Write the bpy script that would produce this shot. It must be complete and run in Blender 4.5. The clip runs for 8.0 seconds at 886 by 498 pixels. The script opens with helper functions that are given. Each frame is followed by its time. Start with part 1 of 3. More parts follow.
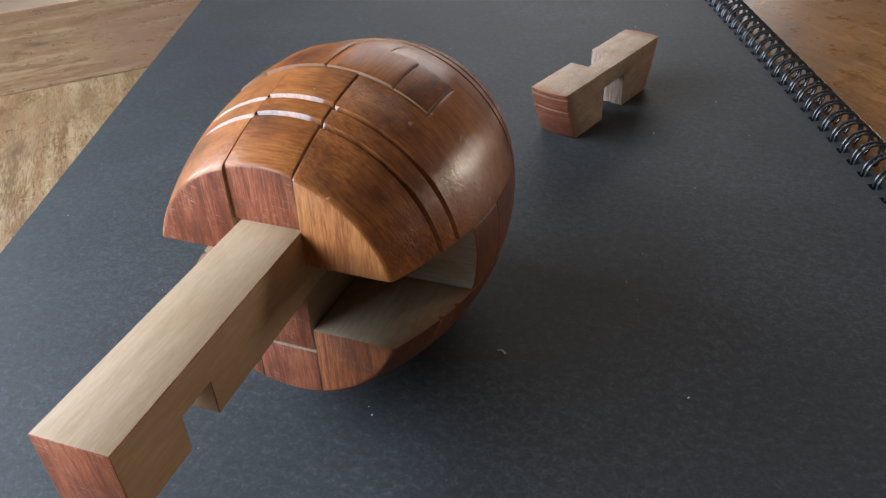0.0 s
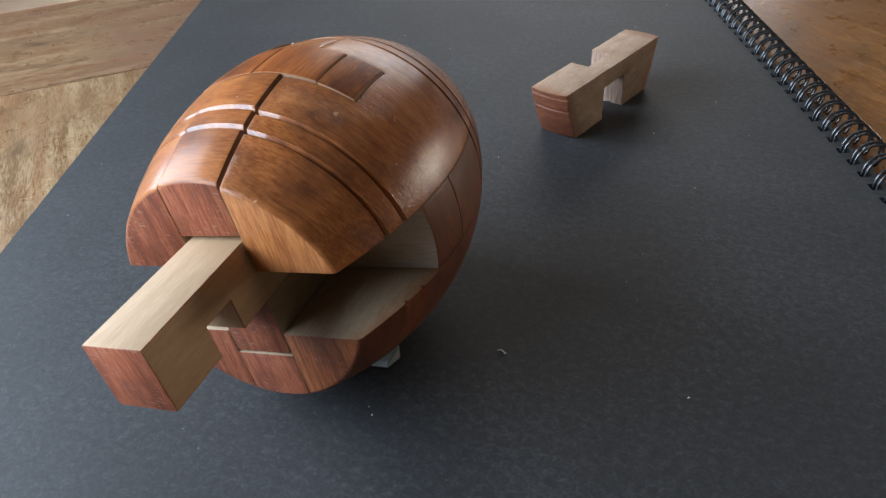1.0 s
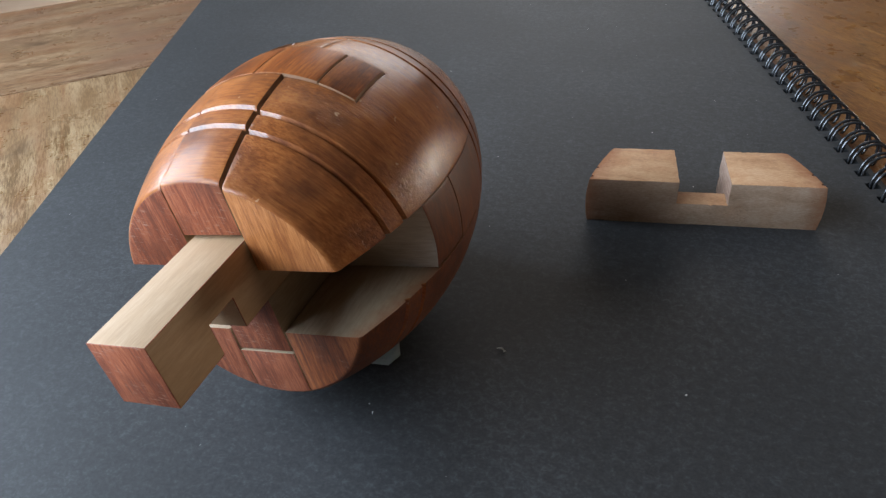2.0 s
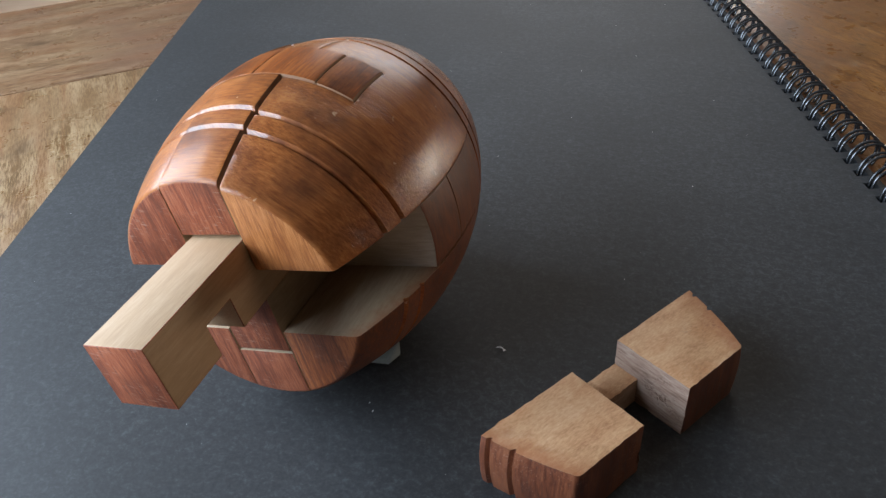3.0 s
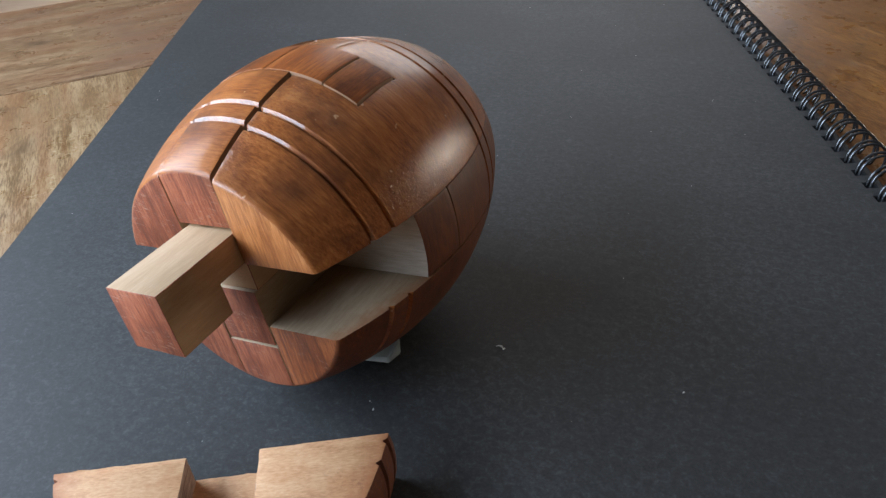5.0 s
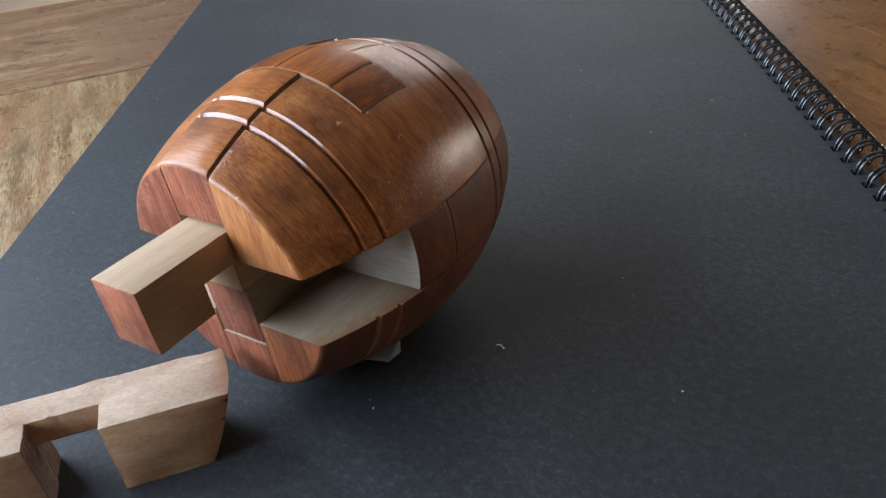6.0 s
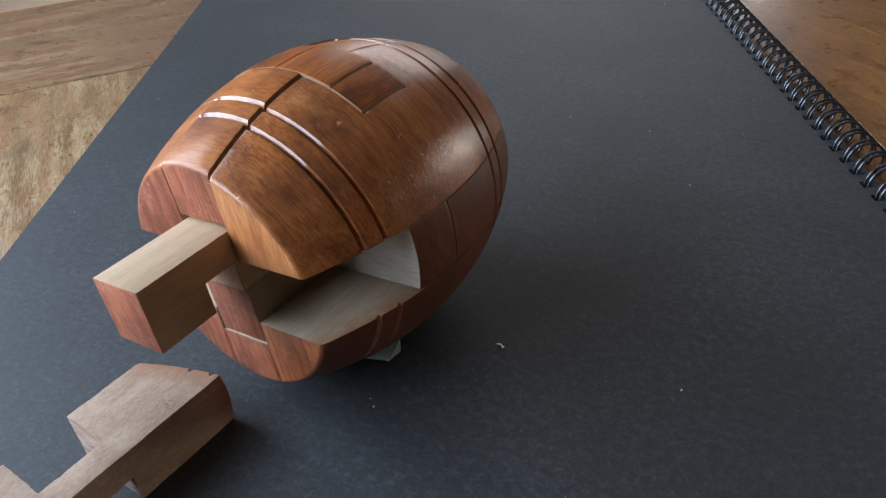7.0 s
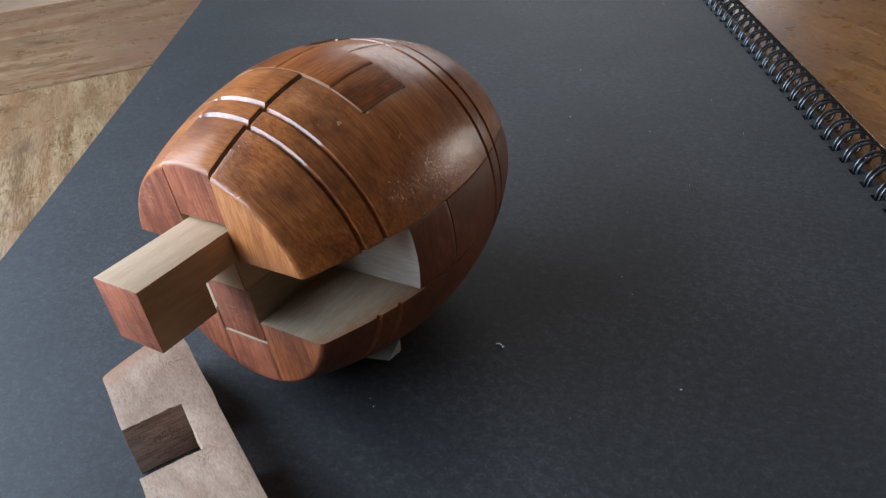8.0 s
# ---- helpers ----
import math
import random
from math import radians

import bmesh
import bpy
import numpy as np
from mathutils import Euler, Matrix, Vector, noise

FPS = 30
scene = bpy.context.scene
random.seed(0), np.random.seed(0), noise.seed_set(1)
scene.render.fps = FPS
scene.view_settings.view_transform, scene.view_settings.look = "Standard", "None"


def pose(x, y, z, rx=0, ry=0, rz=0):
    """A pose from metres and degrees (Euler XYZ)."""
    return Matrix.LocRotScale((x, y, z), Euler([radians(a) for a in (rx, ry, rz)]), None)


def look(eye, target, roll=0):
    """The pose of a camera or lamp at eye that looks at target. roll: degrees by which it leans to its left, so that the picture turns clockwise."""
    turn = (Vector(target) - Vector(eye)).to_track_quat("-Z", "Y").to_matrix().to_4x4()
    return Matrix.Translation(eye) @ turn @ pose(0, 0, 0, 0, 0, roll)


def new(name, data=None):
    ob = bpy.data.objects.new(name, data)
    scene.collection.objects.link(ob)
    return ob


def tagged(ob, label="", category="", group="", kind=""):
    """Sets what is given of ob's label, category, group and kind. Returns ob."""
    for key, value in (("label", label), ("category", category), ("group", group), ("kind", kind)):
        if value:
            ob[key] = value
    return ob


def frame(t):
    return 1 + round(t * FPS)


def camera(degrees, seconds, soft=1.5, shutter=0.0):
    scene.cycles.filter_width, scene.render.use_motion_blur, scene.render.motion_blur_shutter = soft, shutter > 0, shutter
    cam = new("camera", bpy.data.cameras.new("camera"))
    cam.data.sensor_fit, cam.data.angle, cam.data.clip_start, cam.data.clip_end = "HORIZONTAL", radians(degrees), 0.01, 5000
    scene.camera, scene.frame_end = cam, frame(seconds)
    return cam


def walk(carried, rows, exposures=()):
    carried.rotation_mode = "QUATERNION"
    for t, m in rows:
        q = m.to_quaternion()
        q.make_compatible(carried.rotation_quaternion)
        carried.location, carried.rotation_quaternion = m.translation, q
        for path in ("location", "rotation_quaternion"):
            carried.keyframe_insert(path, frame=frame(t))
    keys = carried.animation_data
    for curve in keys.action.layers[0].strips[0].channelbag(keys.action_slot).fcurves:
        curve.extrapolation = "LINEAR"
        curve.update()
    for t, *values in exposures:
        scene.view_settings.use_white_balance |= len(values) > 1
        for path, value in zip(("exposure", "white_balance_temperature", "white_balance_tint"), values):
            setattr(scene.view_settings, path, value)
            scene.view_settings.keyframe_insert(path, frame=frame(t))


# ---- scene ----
cam = camera(61.72, 8.0, soft=1.4)

# the camera stands at the table and is drawn back by a few millimetres
CAM_ROWS = [
    (0.0, pose(0.0, 0.0, 0.1409, 53.492, 3.285, -0.218)),
    (1.0, pose(0.0, 0.0, 0.1409, 53.492, 3.285, -0.218)),
    (1.5, pose(0.00002, -0.00064, 0.14137, 53.448, 3.283, -0.221)),
    (3.0, pose(0.00007, -0.00191, 0.14231, 53.360, 3.279, -0.226)),
    (4.5, pose(0.00010, -0.00255, 0.14278, 53.316, 3.278, -0.228)),
    (6.0, pose(0.00013, -0.00339, 0.14341, 53.258, 3.275, -0.232)),
    (7.0, pose(0.00016, -0.00403, 0.14388, 53.214, 3.273, -0.234)),
    (8.0, pose(0.00016, -0.00424, 0.14403, 53.199, 3.273, -0.235)),
]
walk(cam, CAM_ROWS, exposures=((0.0, 0.05, 6430, 12.5), (4.5, 0.0, 6390, 12.5), (6.0, -0.03, 6190, 12.5), (8.0, -0.12, 6110, 13)))

# ------------------------------------------------------------------ light
BOOK_T = 0.006            # the sketchbook is 6 mm thick, its top sheet lies at z = 0
TABLE_Z = -BOOK_T
FLOOR_Z = TABLE_Z - 0.75
CEIL_Z = 1.75
ROOM = (-0.50, 1.7, -1.6, 3.2)     # x0, x1, y0, y1 of the inner faces
WIN_LEFT = (-0.34, 0.52, 0.11, 0.56)    # y0, y1, z0, z1 in the wall at x0
WIN_BACK = (-0.42, 1.36, 0.45, 1.60)    # x0, x1, z0, z1 in the wall at y1
WIN_RIGHT = (0.75, 1.25, 0.05, 0.42)   # y0, y1, z0, z1 in the wall at x1

world = bpy.data.worlds.new("world")
scene.world = world
world.use_nodes = True
wn = world.node_tree.nodes
sky = wn.new("ShaderNodeTexSky")
sky.sky_type = 'NISHITA'
sky.sun_disc = False
sky.sun_elevation = radians(38)
sky.sun_rotation = radians(200)
wn["Background"].inputs[1].default_value = 0.1
world.node_tree.links.new(sky.outputs[0], wn["Background"].inputs[0])


def window_light(name, m, w, h, power, colour):
    d = bpy.data.lights.new(name, 'AREA')
    d.shape, d.size, d.size_y, d.energy, d.color = 'RECTANGLE', w, h, power, colour
    ob = new(name, d)
    ob.matrix_world = m
    return ob


lw = WIN_LEFT
window_light("daylight_left", look((ROOM[0] - 0.02, (lw[0] + lw[1]) / 2, (lw[2] + lw[3]) / 2), (ROOM[0] + 1, (lw[0] + lw[1]) / 2, (lw[2] + lw[3]) / 2)),
             lw[1] - lw[0], lw[3] - lw[2], 14.8, (0.71, 0.86, 1.0))
bw = WIN_BACK
window_light("daylight_back", look(((bw[0] + bw[1]) / 2, ROOM[3] + 0.02, (bw[2] + bw[3]) / 2), ((bw[0] + bw[1]) / 2, ROOM[3] - 1, (bw[2] + bw[3]) / 2)),
             bw[1] - bw[0], bw[3] - bw[2], 21.0, (1.0, 0.96, 0.90))
rw = WIN_RIGHT
window_light("daylight_right", look((ROOM[1] + 0.02, (rw[0] + rw[1]) / 2, (rw[2] + rw[3]) / 2), (ROOM[1] - 1, (rw[0] + rw[1]) / 2, (rw[2] + rw[3]) / 2)),
             rw[1] - rw[0], rw[3] - rw[2], 9.0, (1.0, 0.87, 0.69))


# ------------------------------------------------------------------ materials
def material(name):
    m = bpy.data.materials.new(name)
    m.use_nodes = True
    nt = m.node_tree
    return m, nt, nt.nodes["Principled BSDF"]


def ramp(nt, fac, stops):
    r = nt.nodes.new("ShaderNodeValToRGB")
    el = r.color_ramp.elements
    while len(el) < len(stops):
        el.new(0.5)
    for e, (p, c) in zip(el, stops):
        e.position, e.color = p, (*c, 1)
    nt.links.new(fac, r.inputs[0])
    return r.outputs[0]


def noise_tex(nt, vec, scale, detail=4.0, rough=0.55, distortion=0.0):
    n = nt.nodes.new("ShaderNodeTexNoise")
    n.inputs["Scale"].default_value = scale
    n.inputs["Detail"].default_value = detail
    n.inputs["Roughness"].default_value = rough
    n.inputs["Distortion"].default_value = distortion
    nt.links.new(vec, n.inputs["Vector"])
    return n.outputs["Fac"]


def mixc(nt, a, b, fac, mode='MIX'):
    x = nt.nodes.new("ShaderNodeMix")
    x.data_type, x.blend_type = 'RGBA', mode
    for sock, val in ((x.inputs["Factor"], fac), (x.inputs["A"], a), (x.inputs["B"], b)):
        if isinstance(val, bpy.types.NodeSocket):
            nt.links.new(val, sock)
        elif isinstance(val, tuple):
            sock.default_value = (*val, 1)
        else:
            sock.default_value = val
    return x.outputs["Result"]


def math_node(nt, op, a, b=0.0):
    x = nt.nodes.new("ShaderNodeMath")
    x.operation = op
    for sock, val in zip(x.inputs, (a, b)):
        if isinstance(val, bpy.types.NodeSocket):
            nt.links.new(val, sock)
        else:
            sock.default_value = val
    return x.outputs[0]


def coords(nt, stretch=(1, 1, 1), turn=(0, 0, 0), vary=True):
    tc = nt.nodes.new("ShaderNodeTexCoord")
    mp = nt.nodes.new("ShaderNodeMapping")
    mp.inputs["Scale"].default_value = stretch
    rot = nt.nodes.new("ShaderNodeMapping")
    rot.inputs["Rotation"].default_value = [radians(a) for a in turn]
    nt.links.new(tc.outputs["Object"], rot.inputs["Vector"])
    nt.links.new(rot.outputs[0], mp.inputs["Vector"])
    if not vary:
        return mp.outputs[0]
    info = nt.nodes.new("ShaderNodeObjectInfo")
    add = nt.nodes.new("ShaderNodeVectorMath")
    add.operation = 'ADD'
    comb = nt.nodes.new("ShaderNodeCombineXYZ")
    for i, k in enumerate((0.31, 0.47, 0.73)):
        nt.links.new(math_node(nt, 'MULTIPLY', info.outputs["Random"], k), comb.inputs[i])
    nt.links.new(mp.outputs[0], add.inputs[0])
    nt.links.new(comb.outputs[0], add.inputs[1])
    return add.outputs[0]


def bump(nt, bsdf, height, strength, distance):
    b = nt.nodes.new("ShaderNodeBump")
    b.inputs["Strength"].default_value = strength
    b.inputs["Distance"].default_value = distance
    nt.links.new(height, b.inputs["Height"])
    nt.links.new(b.outputs[0], bsdf.inputs["Normal"])
    nt.links.new(b.outputs[0], bsdf.inputs["Coat Normal"])


def wood(name, dark, mid, light, stretch, turn=(0, 0, 0), fibre=900.0, bands=60.0, rough=(0.4, 0.6), coat=0.0,
         blotch=0.35, blotch_scale=45.0, stain=(0.05, 0.02, 0.01), relief=0.25, distance=0.0002, coat_rough=0.2, gloss=0.5, spread=0.13, dye=None, pits=0.0,
         scuff=0.0, scratch=0.0, nicks=0.0, solid=False):
    """Wood with fibres, growth bands and blotches; stretch is small along the grain."""
    m, nt, bsdf = material(name)
    v = coords(nt, stretch, turn, not solid)
    f = noise_tex(nt, v, fibre, 5, 0.65)
    g = noise_tex(nt, v, bands, 3, 0.5, 1.2)
    tone = math_node(nt, 'ADD', math_node(nt, 'MULTIPLY', f, 0.6), math_node(nt, 'MULTIPLY', g, 0.4))
    col = ramp(nt, tone, ((0.5 - spread, dark), (0.5, mid), (0.5 + spread, light)))
    plain = coords(nt, vary=not solid)
    s = ramp(nt, noise_tex(nt, plain, blotch_scale, 4, 0.6), ((0.48, (0, 0, 0)), (0.72, (1, 1, 1))))
    col = mixc(nt, col, stain, math_node(nt, 'MULTIPLY', s, blotch))
    if pits:
        pore = ramp(nt, noise_tex(nt, plain, 1500, 3, 0.6), ((0.52, (0, 0, 0)), (0.64, (1, 1, 1))))
        zone = ramp(nt, noise_tex(nt, plain, 75, 3, 0.6), ((0.55, (0, 0, 0)), (0.66, (1, 1, 1))))
        torn = math_node(nt, 'MULTIPLY', pore, zone)
        col = mixc(nt, col, (0.2, 0.1, 0.06), math_node(nt, 'MULTIPLY', torn, pits))
        tone = math_node(nt, 'SUBTRACT', tone, math_node(nt, 'MULTIPLY', torn, 0.8))
    if scuff:
        line = ramp(nt, noise_tex(nt, coords(nt, (0.16, 1, 1), (0, 0, 12)), 2600, 3, 0.6), ((0.58, (0, 0, 0)), (0.7, (1, 1, 1))))
        patch = ramp(nt, noise_tex(nt, plain, 110, 2, 0.5), ((0.46, (0, 0, 0)), (0.6, (1, 1, 1))))
        col = mixc(nt, col, (0.5, 0.33, 0.25), math_node(nt, 'MULTIPLY', math_node(nt, 'MULTIPLY', line, patch), scuff))
    if nicks:
        chip = ramp(nt, noise_tex(nt, plain, 330, 2, 0.5), ((0.735, (0, 0, 0)), (0.76, (1, 1, 1))))
        col = mixc(nt, col, (0.62, 0.36, 0.2), math_node(nt, 'MULTIPLY', chip, nicks))
    if scratch:
        fine = ramp(nt, noise_tex(nt, coords(nt, (0.09, 1, 1), turn), 3000, 3, 0.6), ((0.5, (0, 0, 0)), (0.7, (1, 1, 1))))
        worn = ramp(nt, noise_tex(nt, plain, 90, 3, 0.6), ((0.35, (0.25, 0.25, 0.25)), (0.62, (1, 1, 1))))
        tone = math_node(nt, 'SUBTRACT', tone, math_node(nt, 'MULTIPLY', math_node(nt, 'MULTIPLY', fine, worn), scratch))
    if dye:
        col = mixc(nt, col, dye, dye_bleed(nt))
    nt.links.new(col, bsdf.inputs["Base Color"])
    r = nt.nodes.new("ShaderNodeMapRange")
    r.inputs["From Min"].default_value, r.inputs["From Max"].default_value = 0.3, 0.7
    r.inputs["To Min"].default_value, r.inputs["To Max"].default_value = rough
    nt.links.new(f, r.inputs["Value"])
    nt.links.new(r.outputs[0], bsdf.inputs["Roughness"])
    bsdf.inputs["Specular IOR Level"].default_value = gloss
    bsdf.inputs["Coat Weight"].default_value = coat
    bsdf.inputs["Coat Roughness"].default_value = coat_rough
    bump(nt, bsdf, tone, relief, distance)
    return m


def dye_bleed(nt):
    """How far the outer stain has soaked into the bare wood near the turned surface."""
    tc = nt.nodes.new("ShaderNodeTexCoord")
    sp = nt.nodes.new("ShaderNodeSeparateXYZ")
    nt.links.new(tc.outputs["Object"], sp.inputs[0])
    sq = [math_node(nt, 'POWER', sp.outputs[i], 2.0) for i in range(3)]
    rad = math_node(nt, 'SQRT', math_node(nt, 'ADD', sq[0], sq[1]))
    shell = math_node(nt, 'SUBTRACT', 0.0387, math_node(nt, 'MULTIPLY', sq[2], 6.25))
    depth = math_node(nt, 'SUBTRACT', shell, rad)
    nz = noise_tex(nt, tc.outputs["Object"], 260, 4, 0.65)
    depth = math_node(nt, 'ADD', depth, math_node(nt, 'MULTIPLY', math_node(nt, 'SUBTRACT', nz, 0.5), 0.009))
    mr = nt.nodes.new("ShaderNodeMapRange")
    mr.inputs["From Min"].default_value, mr.inputs["From Max"].default_value = 0.006, 0.0
    mr.inputs["To Min"].default_value, mr.inputs["To Max"].default_value = 0.0, 0.75
    nt.links.new(depth, mr.inputs["Value"])
    return mr.outputs[0]


ALONG_X, ALONG_Y, ALONG_Z = (0.12, 1, 1), (1, 0.12, 1), (1, 1, 0.12)

# varnished outer faces, stained end grain and bare inner faces of the puzzle
def varnished(name, turn, relief, scratch, coat=0.9, coat_rough=0.13):
    return wood(name, (0.22, 0.058, 0.011), (0.385, 0.12, 0.027), (0.505, 0.187, 0.052), (0.07, 1, 1), (0, 0, turn), fibre=1900, bands=130,
                rough=(0.42, 0.6), gloss=0.2, coat=coat, coat_rough=coat_rough, blotch=0.85, blotch_scale=58, stain=(0.095, 0.024, 0.008),
                relief=relief, spread=0.13, scratch=scratch, nicks=0.7)


SHELL_ORANGE = varnished("varnished_orange_wood", 45, 0.6, 0.34, 0.8)
SHELL_TOP = varnished("varnished_top_wood", 0, 0.3, 0.05, 0.32)
SHELL_SIDE = varnished("varnished_side_wood", -45, 0.3, 0.05, 0.42)
LACQUER = varnished("pooled_groove_varnish", 45, 0.04, 0.0, 1.0, 0.07)
SHELL_MID = wood("varnished_mid_brown_wood", (0.16, 0.04, 0.009), (0.29, 0.078, 0.016), (0.41, 0.13, 0.032), (1, 1, 0.08), fibre=1900, bands=120,
                 rough=(0.42, 0.6), gloss=0.15, coat=0.22, coat_rough=0.16, blotch=0.9, blotch_scale=85, stain=(0.07, 0.02, 0.009), relief=0.35, spread=0.13, scratch=0.2)
# Dark brown wood with the shade on bars and lower stave in its colour
SHELL_DARK_SHADED = wood("varnished_shaded_dark_wood", (0.078, 0.022, 0.008), (0.155, 0.043, 0.014), (0.24, 0.075, 0.025), ALONG_Y, fibre=1500, bands=90,
                  rough=(0.5, 0.68), coat=0.12, coat_rough=0.3, blotch=0.7, stain=(0.04, 0.013, 0.007), relief=0.5, scratch=0.15)
END_RED = wood("stained_red_end_grain", (0.18, 0.043, 0.017), (0.31, 0.078, 0.031), (0.44, 0.14, 0.062), (1, 0.06, 1), fibre=3400, bands=300,
               rough=(0.5, 0.65), coat=0.08, blotch=0.6, blotch_scale=90, stain=(0.1, 0.025, 0.011), relief=0.6, spread=0.085, scuff=0.6)
# Lower ends: plum stain, darkened further with the key bar's shade in the colour
END_DEEP_SHADED = wood("stained_shaded_plum_end_grain", (0.125, 0.03, 0.013), (0.22, 0.055, 0.022), (0.33, 0.1, 0.044), (1, 0.06, 1), fibre=3400, bands=300,
                rough=(0.5, 0.65), coat=0.08, blotch=0.6, blotch_scale=90, stain=(0.09, 0.023, 0.011), relief=0.6, spread=0.085, scuff=0.5)
# Brown end of the lower stave, its colour lowered for shade too
END_MID_SHADED = wood("stained_shaded_brown_end_grain", (0.125, 0.031, 0.009), (0.24, 0.063, 0.017), (0.355, 0.112, 0.034), (1, 0.06, 1), fibre=3400, bands=300,
               rough=(0.45, 0.6), coat=0.15, blotch=0.7, blotch_scale=110, stain=(0.085, 0.022, 0.009), relief=0.55, spread=0.09, scuff=0.4)
END_ORANGE = wood("stained_orange_end_grain", (0.27, 0.082, 0.02), (0.44, 0.155, 0.041), (0.57, 0.235, 0.075), (1, 0.06, 1), fibre=3400, bands=300,
                  rough=(0.45, 0.6), coat=0.12, blotch=0.4, blotch_scale=80, stain=(0.2, 0.06, 0.018), relief=0.5, spread=0.095)
RAW_PALE = wood("bare_pale_wood", (0.34, 0.208, 0.112), (0.455, 0.302, 0.178), (0.55, 0.395, 0.262), ALONG_Z, fibre=2000, bands=160, spread=0.27,
                rough=(0.6, 0.75), blotch=0.3, stain=(0.36, 0.2, 0.085), relief=0.2, solid=True)
RAW_GREY = wood("bare_grey_wood", (0.26, 0.18, 0.112), (0.385, 0.285, 0.19), (0.49, 0.39, 0.28), ALONG_Z, fibre=1800, bands=110, spread=0.24,
                rough=(0.6, 0.78), blotch=0.5, stain=(0.23, 0.14, 0.08), relief=0.3, dye=(0.25, 0.09, 0.03))
RAW_WHITE = wood("bare_whitish_wood", (0.33, 0.26, 0.2), (0.47, 0.4, 0.33), (0.58, 0.51, 0.44), ALONG_X, fibre=1800, bands=110, spread=0.2,
                 rough=(0.6, 0.78), blotch=0.35, stain=(0.3, 0.21, 0.14), relief=0.25)
RAW_TAN = wood("bare_tan_wood", (0.43, 0.208, 0.098), (0.59, 0.325, 0.165), (0.69, 0.435, 0.257), (0.3, 1, 1), fibre=2400, bands=180, spread=0.16,
               rough=(0.6, 0.78), blotch=0.6, blotch_scale=70, stain=(0.5, 0.2, 0.07), relief=0.35, dye=(0.32, 0.1, 0.032), pits=0.5, solid=True)
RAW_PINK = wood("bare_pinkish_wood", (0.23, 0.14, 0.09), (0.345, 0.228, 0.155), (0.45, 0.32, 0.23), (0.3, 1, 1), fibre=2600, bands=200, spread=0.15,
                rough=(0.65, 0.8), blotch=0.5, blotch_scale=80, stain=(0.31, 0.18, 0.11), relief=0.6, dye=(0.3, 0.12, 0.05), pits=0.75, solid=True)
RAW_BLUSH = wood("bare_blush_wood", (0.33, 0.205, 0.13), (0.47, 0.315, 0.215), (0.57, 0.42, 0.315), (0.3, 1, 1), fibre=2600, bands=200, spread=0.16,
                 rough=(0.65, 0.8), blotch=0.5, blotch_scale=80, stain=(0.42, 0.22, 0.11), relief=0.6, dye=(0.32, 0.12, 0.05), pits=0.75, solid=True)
SAWN = wood("rough_sawn_end_grain", (0.21, 0.125, 0.09), (0.345, 0.225, 0.168), (0.45, 0.33, 0.26), (1, 1, 0.14), fibre=1700, bands=500, spread=0.12,
            rough=(0.75, 0.9), blotch=0.4, stain=(0.14, 0.085, 0.06), relief=1.0, distance=0.0005, pits=0.6, solid=True)
RAW_BROWN = wood("stained_piece_end", (0.08, 0.021, 0.009), (0.155, 0.043, 0.017), (0.25, 0.085, 0.036), (1, 0.12, 1), fibre=1500, bands=120,
                 rough=(0.4, 0.6), coat=0.15, blotch=0.5, stain=(0.05, 0.016, 0.01), relief=0.5, scuff=0.35, solid=True)


